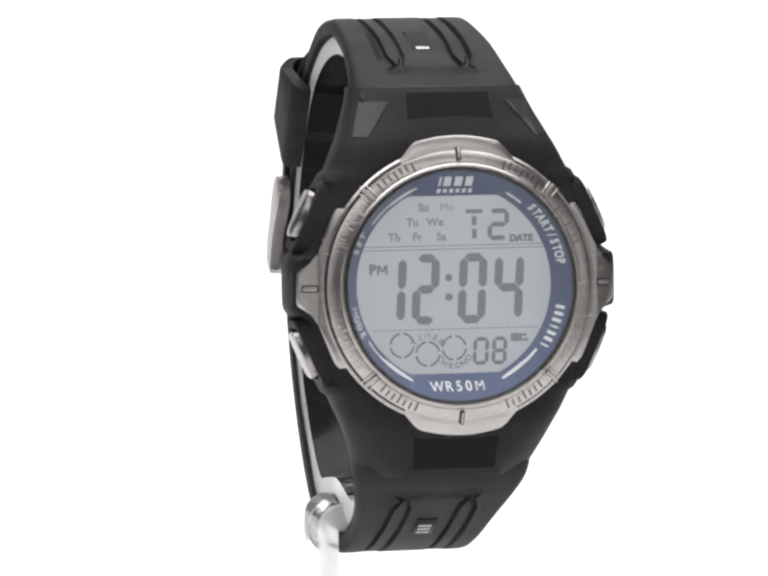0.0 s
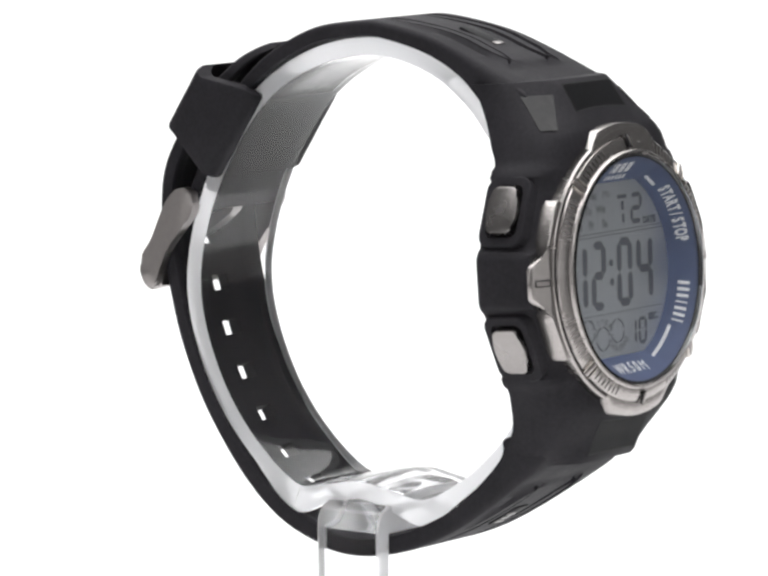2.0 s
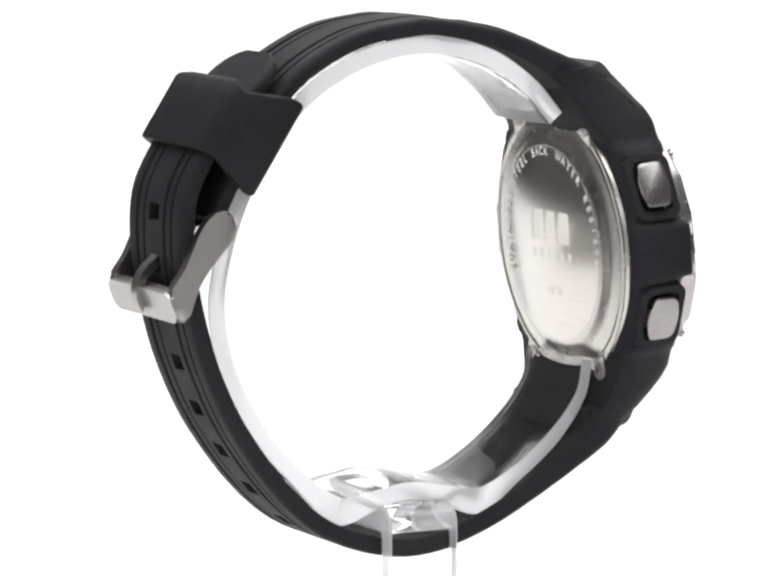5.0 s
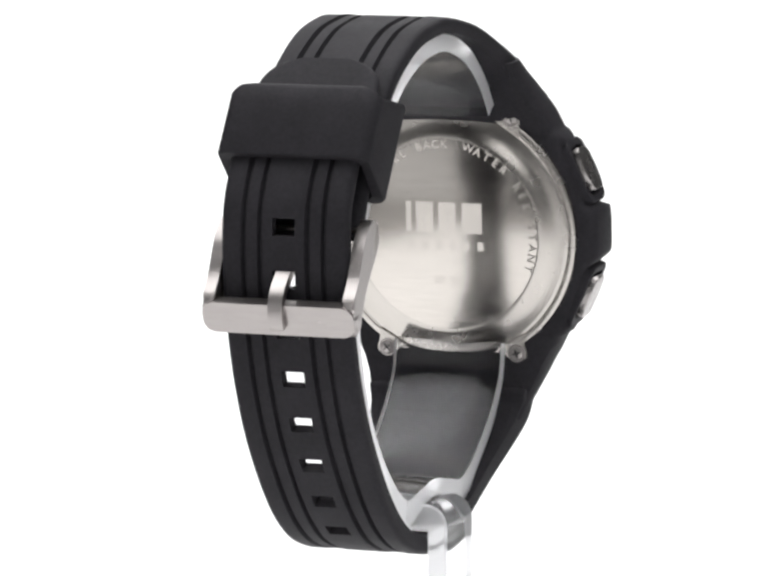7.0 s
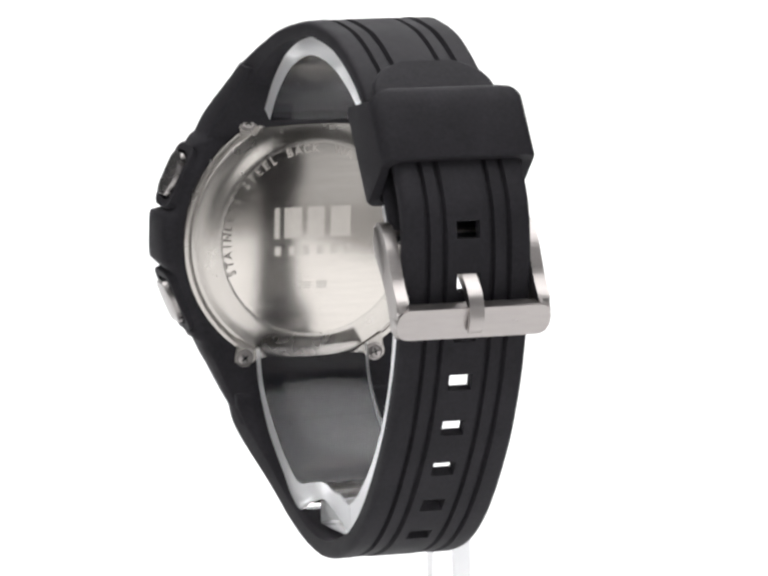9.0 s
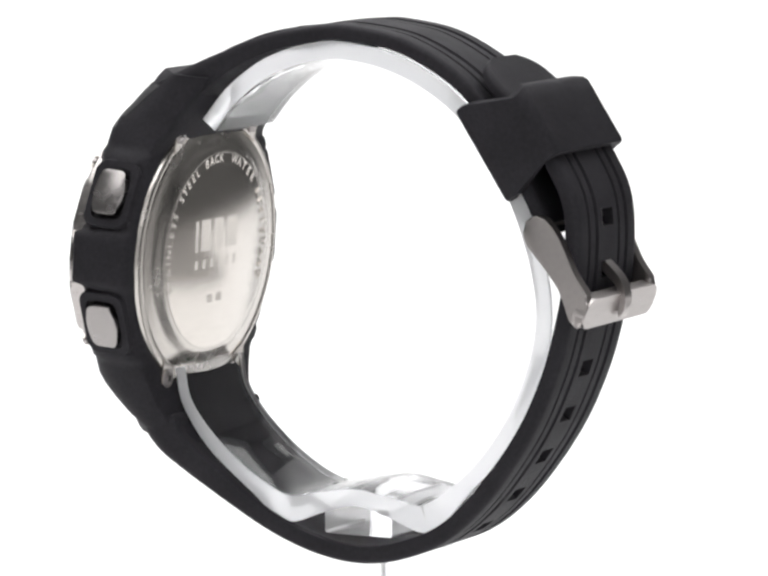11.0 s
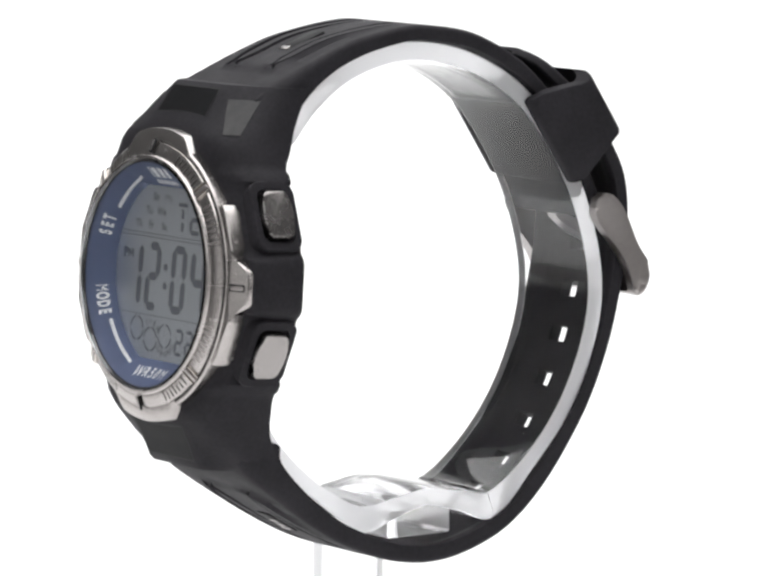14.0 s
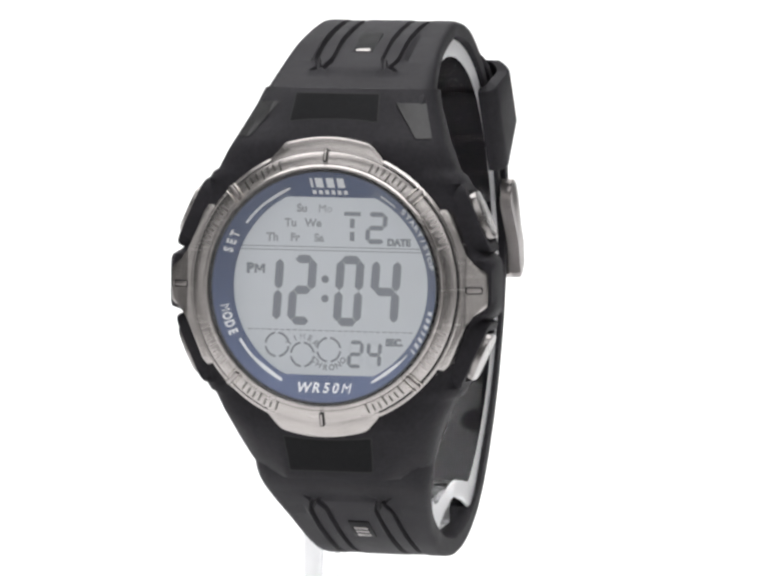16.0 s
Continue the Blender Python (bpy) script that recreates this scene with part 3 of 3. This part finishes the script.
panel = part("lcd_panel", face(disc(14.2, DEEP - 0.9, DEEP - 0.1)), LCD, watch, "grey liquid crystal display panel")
TOP = DEEP - 0.1

SEGMENTS = {"a": (0.5, 1.0, 0), "g": (0.5, 0.5, 0), "d": (0.5, 0.0, 0), "f": (0.0, 0.75, 1), "b": (1.0, 0.75, 1), "e": (0.0, 0.25, 1), "c": (1.0, 0.25, 1)}
DIGITS = {"0": "abcdef", "1": "bc", "2": "abged", "3": "abgcd", "4": "fgbc", "8": "abcdefg", "9": "abcdfg"}


def segment_mesh(length, th):
    h = length / 2
    bm = prism([(-h, 0), (-h + th * 0.5, th / 2), (h - th * 0.5, th / 2), (h, 0), (h - th * 0.5, -th / 2), (-h + th * 0.5, -th / 2)], -0.006, 0.006)
    return bm


def digit(ch, x0, x1, y0, y1, th, mat=SEG, lean=0.06, turning=False):
    """Segments of one numeral as thin flat pieces on the panel. turning: all seven, dark on one face and clear on the other."""
    made = {}
    for key, (u, v, upright) in SEGMENTS.items():
        if key not in DIGITS[ch] and not turning:
            continue
        w, h = x1 - x0 - th, y1 - y0 - th
        length = (h / 2 if upright else w) - 0.08
        x, y = x0 + th / 2 + u * w, y0 + th / 2 + v * h
        x += (y - (y0 + y1) / 2) * lean
        ob = part("segment", segment_mesh(length, th), mat, panel, smooth=0)
        if turning:
            ob.data.materials.append(OFFSEG)
            for f in ob.data.polygons:
                f.material_index = 1 if f.normal.z < -0.5 else 0
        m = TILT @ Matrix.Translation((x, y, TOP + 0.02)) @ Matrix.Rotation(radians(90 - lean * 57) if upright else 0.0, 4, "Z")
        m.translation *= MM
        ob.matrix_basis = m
        made[key] = (ob, m)
    return made


def lcd():
    def put(name, bm, mat=SEG):
        bm.transform(Matrix.Translation((0, 0, TOP + 0.014)))
        part(name, face(bm), mat, panel, smooth=0)

    def word(text, x, y, size, mat=SEG, bold=0.06):
        bm = glyphs(text, size, 0.005, bold)
        bm.transform(Matrix.Translation((x, y, 0)))
        put("display_word", bm, mat)
    digit("1", -8.6, -6.4, -5.1, 4.0, 1.1)
    digit("2", -5.5, -2.0, -5.1, 4.0, 1.1)
    digit("0", 0.6, 4.3, -5.1, 4.0, 1.1)
    digit("4", 5.3, 9.2, -5.1, 4.0, 1.1)
    for y in (0.9, -1.6):
        put("colon_dot", disc(0.5, -0.005, 0.005, 16, Matrix.Translation((-0.7, y, 0))))
    digit("2", 4.6, 7.4, 5.6, 9.7, 0.62)
    for x, y, w, h in ((2.8, 9.4, 2.2, 0.5), (2.8, 8.2, 0.6, 1.2), (2.8, 6.5, 0.6, 1.2)):
        put("display_bar", box(w, h, 0.01, Matrix.Translation((x, y, 0))))
    for text, x, y in (("Su", -3.9, 10.0), ("Mo", -0.8, 10.0), ("Tu", -5.4, 8.1), ("We", -2.4, 8.1), ("Th", -7.8, 6.2), ("Fr", -4.8, 6.2), ("Sa", -1.6, 6.2)):
        word(text, x, y, 1.0, FAINT)
    word("DATE", 9.0, 5.8, 0.85, bold=0.1)
    word("P", -10.75, 2.1, 1.2, bold=0.1)
    for x, turn, tall in ((-10.0, 0, 1.2), (-8.9, 0, 1.2), (-9.68, 22, 0.9), (-9.22, -22, 0.9)):   # the strokes of the M
        put("display_word", box(0.3, tall, 0.01, Matrix.Translation((x, 2.1 + (1.2 - tall) / 2, 0.001 * turn / 22)) @ Matrix.Rotation(radians(turn), 4, "Z")))
    word("SEC.", 8.6, -7.1, 0.85, bold=0.1)
    for y in (5.05, 4.6):
        put("display_line", box(24.4, 0.1, 0.01, Matrix.Translation((0, y, 0))))
    for k in range(26):
        put("display_dash", box(0.6, 0.12, 0.01, Matrix.Translation((-10.6 + k * 0.85, -5.75, 0))))
    for x, y in ((-7.0, -7.7), (-3.6, -8.9), (-0.1, -8.2)):
        for a0 in (10, 100, 190, 280):
            put("display_arc", prism(arc_plate(1.4, 1.68, a0, a0 + 74, 8), -0.005, 0.005, Matrix.Translation((x, y, 0))))
    for cx, cy, text, a0, a1, out, r in ((-3.6, -8.9, "TIMER", 140, 40, True, 2.3), (-0.1, -8.2, "CHRONO", 215, 325, False, 2.35)):
        for i, ch in enumerate(text):
            a = a0 + (a1 - a0) * i / (len(text) - 1)
            bm = glyphs(ch, 0.72, 0.005, 0.07)
            bm.transform(Matrix.Translation((cx, cy, 0)) @ Matrix.Rotation(radians(a), 4, "Z") @ Matrix.Translation((r, 0, 0)) @ Matrix.Rotation(radians(-90 if out else 90), 4, "Z"))
            put("display_word", bm, FAINT)
    return [digit("8", 2.4, 4.5, -10.5, -6.9, 0.5, turning=True), digit("8", 4.9, 6.9, -10.5, -6.9, 0.5, turning=True)]


SECONDS = lcd()


def slab_yz(outline, x0, x1, bevel=0.25):
    """An outline in y, z drawn out across x."""
    m = Matrix(((0, 0, 1, 0), (1, 0, 0, 0), (0, 1, 0, 0), (0, 0, 0, 1)))
    bm = prism(outline, x0, x1)
    if bevel:
        bmesh.ops.bevel(bm, geom=list(bm.edges), offset=bevel, segments=2, affect="EDGES", profile=0.5)
    bm.transform(m)
    return bm


def soften(outline, times=2):
    """Cuts the corners of a closed outline until it runs smoothly."""
    for _ in range(times):
        ends = outline[1:] + outline[:1]
        outline = [p for (x0, y0), (x1, y1) in zip(outline, ends) for p in ((0.75 * x0 + 0.25 * x1, 0.75 * y0 + 0.25 * y1), (0.25 * x0 + 0.75 * x1, 0.25 * y0 + 0.75 * y1))]
    return outline


def clasp():
    # keeper: a flat sleeve round both straps
    along = Vector((0, 31.9 - 26.0, 22.0 - 31.1)).normalized()
    out = Vector((0, -along.z, along.y))
    m = Matrix((Vector((1, 0, 0)), out, along)).transposed().to_4x4()
    m.translation = Vector((0, 23.9, 23.35))
    outer, inner = rounded(21.4, 10.5, 1.6), rounded(18.4, 8.2, 1.6)
    bm = bmesh.new()
    n = len(outer)
    loops = [[bm.verts.new((x * k, y * k2, z)) for x, y in o] for o, k, k2, z in ((outer, 0.985, 0.96, -6.2), (outer, 1, 1, -5.8), (outer, 1, 1, -1.7), (outer, 1, 1, 5.7), (outer, 0.985, 0.96, 6.1), (inner, 1, 1, 6.1), (inner, 1, 1, -6.2))]
    for a, b in zip(loops, loops[1:] + loops[:1]):
        for i in range(n):
            bm.faces.new((a[i], a[(i + 1) % n], b[(i + 1) % n], b[i]))
    for v in bm.verts:   # the outer top edge arches down at its corners
        if v.co.y > 0 and v.co.z < -4.5:
            v.co.z += 0.8 + 2.2 * max(0.0, (abs(v.co.x) - 6.5) / 4.1)
        if v.co.y < 0 and v.co.z > 4:   # the sides run further down than the front
            v.co.z += 1.6
    bm.transform(m)
    part("strap_keeper", bm, RUBBER, watch, "wide black resin keeper loop")
    # buckle
    arm = [(26.5, 10.9), (27.3, 12.2), (28.4, 12.6), (29.8, 12.3), (31.7, 10.2), (33.0, 7.4), (34.1, 4.9), (36.2, 2.3), (35.9, 0.6), (34.7, -2.3), (33.5, -1.6), (32.7, 0.9), (31.7, 3.2), (30.2, 5.2), (28.4, 7.2), (26.9, 8.9)]
    buckle = part("buckle", join(slab_yz(soften(arm), 8.98, 10.62, 0.42), slab_yz(soften(arm), -10.62, -8.98, 0.42)), STEEL, watch, "satin steel buckle frame")
    bm = prism(rounded(21.3, 4.3, 1.8), -0.9, 0.9, None, 0.85)
    bm.transform(Matrix.Translation((0, 34.95, 0.1)) @ Matrix.Rotation(radians(-20), 4, "X") @ Matrix.Rotation(radians(90), 4, "X"))
    part("buckle_bar", bm, STEEL, buckle)
    pin = disc(0.75, -10.2, 10.2, 20, Matrix.Translation((0, 28.6, 10.9)) @ Matrix.Rotation(radians(90), 4, "Y"))
    part("spring_bar", pin, STEEL, buckle)
    tongue = [(28.4, 10.4), (30.4, 8.8), (32.6, 7.0), (34.6, 5.4), (36.2, 3.8), (37.0, 1.8), (36.9, -0.2), (36.2, -1.6), (35.7, -1.4), (36.1, 0.0), (36.1, 1.6), (35.3, 3.1), (33.9, 4.3), (31.9, 5.9), (29.8, 7.6), (27.8, 9.4)]
    part("buckle_prong", slab_yz(soften(tongue), -1.0, 1.0, 0.12), STEEL, buckle, "short steel buckle prong")


clasp()

# ---- clear stand ----
stand = tagged(new("watch_stand"), "clear acrylic cuff stand on a flat upright post", "display stand")


def stand_parts():
    path = [(-28.0, -11.2, 1.6, 8.2), (-26.8, -16.2, 1.6, 8.2), (-22.6, -21.5, 1.6, 8.2), (-16.4, -26.4, 1.6, 8.2), (-10.5, -28.9, 1.6, 8.2), (-5, -28.2, 1.6, 8.2), (0, -27.5, 1.6, 8.2), (5, -28.2, 1.6, 8.2), (10.5, -28.8, 1.6, 8.2),
            (17.3, -24.2, 1.6, 8.2), (23.4, -16.8, 1.6, 8.2), (27.4, -8, 1.6, 8.2), (28.6, 0, 1.6, 8.2), (26.8, 9, 1.6, 8.2), (22.8, 17.8, 1.6, 8.2), (16, 26.4, 1.6, 8.2), (7, 31.6, 1.6, 8.2), (-3, 33.4, 1.6, 8.2), (-12, 31.4, 1.6, 8.2), (-18.4, 27.3, 1.6, 8.2), (-22.6, 22.6, 1.6, 8.2)]

    # the sheet is thick enough to fill the room up to the strap, most at the dips beside the arch
    way = np.gradient(np.array(path)[:, :2], axis=0)
    way /= np.linalg.norm(way, axis=1)[:, None]
    extra = [0.2, 0.3, 0.7, 0.9, 2.4, 1.4, 1.0, 1.4, 2.5, 0.9] + [1.1] * 11
    path = [(y + t[1] * e, z - t[0] * e, th + e, hw) for (y, z, th, hw), t, e in zip(path, way, extra)]

    def across(hw, s, th):
        half = [(hw, -0.15), (hw - 0.15, 0.0), (hw * 0.5, 0.0)]
        return [(-x, h) for x, h in half] + [(x, h) for x, h in reversed(half)]
    cuff = part("cuff", band(path, across), ACRYLIC, stand, "bent clear acrylic cuff with frosted edges")
    cuff.data.materials.append(FROST)
    for f in cuff.data.polygons:
        f.material_index = 1 if abs(f.normal.x) > 0.7 else 0
    # the post bends over at the top and carries the cuff
    bend = [radians(v) for v in (0, 15, 30, 45, 60, 75, 90)]
    outer = [(-11.6, -90.0), (-11.6, -60.0)] + [(-8.6 - 3.0 * math.cos(v), -31.9 + 3.0 * math.sin(v)) for v in bend] + [(6.6, -28.9)]
    inner = [(-8.8, -90.0), (-8.8, -60.0)] + [(-8.6 - 0.2 * math.cos(v), -32.9 + 0.2 * math.sin(v)) for v in bend] + [(6.6, -32.7)]
    bm = bmesh.new()
    rows = []
    for (xo, zo), (xi, zi) in zip(outer, inner):
        d = Vector((xi - xo, zi - zo)).normalized() * 0.3
        sec = [(xo + d.x, -5.6, zo + d.y), (xo, -5.3, zo), (xo, 4.4, zo), (xo + d.x, 4.7, zo + d.y), (xi - d.x, 4.7, zi - d.y), (xi, 4.4, zi), (xi, -5.3, zi), (xi - d.x, -5.6, zi - d.y)]
        rows.append([bm.verts.new(p) for p in sec])
    for p, q in zip(rows, rows[1:]):
        for i in range(8):
            bm.faces.new((p[i], p[(i + 1) % 8], q[(i + 1) % 8], q[i]))
    bm.faces.new(rows[0])
    bm.faces.new(rows[-1])
    post = part("post", bm, ACRYLIC, stand, "flat clear acrylic upright bent over at the top")
    post.data.materials.append(FROST)
    for f in post.data.polygons:
        f.material_index = 1 if abs(f.normal.y) > 0.4 else 0


stand_parts()


def motions():
    def spin(turn, lean, roll, dx, dy, dz):
        return Matrix.Translation((dx * MM, dy * MM, dz * MM)) @ pose(0, 0, 0, lean, roll, 0) @ pose(0, 0, 0, 0, 0, turn) @ Matrix.Translation((1.25 * MM, 0, 0))
    rows = [
        (0, spin(12.43, 0.17, 0.21, -0.33, 0.17, 0.15)), (0.5, spin(22.83, 0.17, 0.19, -0.14, 0.2, 0.18)), (1, spin(33.19, 0.17, 0.16, 0.06, 0.25, 0.22)),
        (1.5, spin(43.51, 0.15, 0.1, 0.2, 0.28, 0.25)), (2, spin(53.77, 0.1, 0.04, 0.23, 0.28, 0.26)), (2.5, spin(63.96, 0.04, -0.02, 0.17, 0.25, 0.26)),
        (3, spin(74.13, -0.03, -0.06, 0.05, 0.2, 0.25)), (3.5, spin(84.41, -0.08, -0.08, -0.04, 0.15, 0.24)), (4, spin(94.9, -0.1, -0.08, -0.07, 0.14, 0.25)),
        (4.5, spin(105.5, -0.09, -0.07, -0.07, 0.15, 0.27)), (5, spin(116.12, -0.09, -0.05, -0.06, 0.16, 0.29)), (5.5, spin(126.75, -0.07, -0.03, -0.06, 0.17, 0.31)),
        (6, spin(137.38, -0.01, -0.02, -0.05, 0.19, 0.29)), (6.5, spin(147.99, 0.11, 0.01, -0.04, 0.21, 0.23)), (7, spin(158.61, 0.22, 0.03, 0.02, 0.2, 0.15)),
        (7.5, spin(169.0, 0.23, 0.06, 0.12, 0.12, 0.06)), (8, spin(179.3, 0.18, 0.03, 0.85, 0.02, -0.03)), (8.5, spin(189.8, 0.11, -0.07, 0.12, -0.09, -0.1)),
        (9, spin(200.28, 0.02, -0.17, 0.02, -0.18, -0.17)), (9.5, spin(210.45, -0.1, -0.22, -0.03, -0.22, -0.23)), (10, spin(220.71, -0.19, -0.21, -0.02, -0.23, -0.26)),
        (10.5, spin(231.15, -0.19, -0.18, 0.01, -0.21, -0.27)), (11, spin(241.7, -0.12, -0.14, 0.05, -0.17, -0.26)), (11.5, spin(252.27, -0.05, -0.1, 0.09, -0.14, -0.25)),
        (12, spin(262.84, 0.01, -0.06, 0.12, -0.11, -0.24)), (12.5, spin(273.41, 0.01, -0.03, 0.11, -0.1, -0.23)), (13, spin(283.95, -0.08, 0, 0.06, -0.14, -0.22)),
        (13.5, spin(294.42, -0.21, 0.01, 0.01, -0.22, -0.23)), (14, spin(304.79, -0.31, 0.01, 0.02, -0.34, -0.25)), (14.5, spin(315.14, -0.33, 0.01, 0.02, -0.41, -0.26)),
        (15, spin(325.58, -0.26, 0.01, -0.04, -0.36, -0.23)), (15.5, spin(336.07, -0.16, 0.01, -0.14, -0.23, -0.18)), (16, spin(346.57, -0.07, 0.01, -0.23, -0.12, -0.14)),
    ]
    walk(watch, rows)
    walk(stand, rows)
    # the seconds count on from 8 to 24, each segment turning its dark or clear face out
    for place, segments in enumerate(SECONDS):
        shown = [("%02d" % (8 + k))[place] for k in range(17)]
        for key, (ob, m) in segments.items():
            turned = [0 if key in DIGITS.get(ch, {"5": "afgcd", "6": "afgedc", "7": "abc"}.get(ch, "")) else 180 for ch in shown]
            keys, now = [(0.0, turned[0])], turned[0]
            for k in range(1, 17):
                if turned[k] != now:
                    t = k - 0.25
                    step = 60 if turned[k] > now else -60
                    keys += [(t, now), (t + 0.034, now + step), (t + 0.067, now + 2 * step), (t + 0.1, now + 3 * step)]
                    now = turned[k]
            keys.append((16.0, now))
            walk(ob, [(t, m @ pose(0, 0, 0, a, 0, 0)) for t, a in keys])


motions()
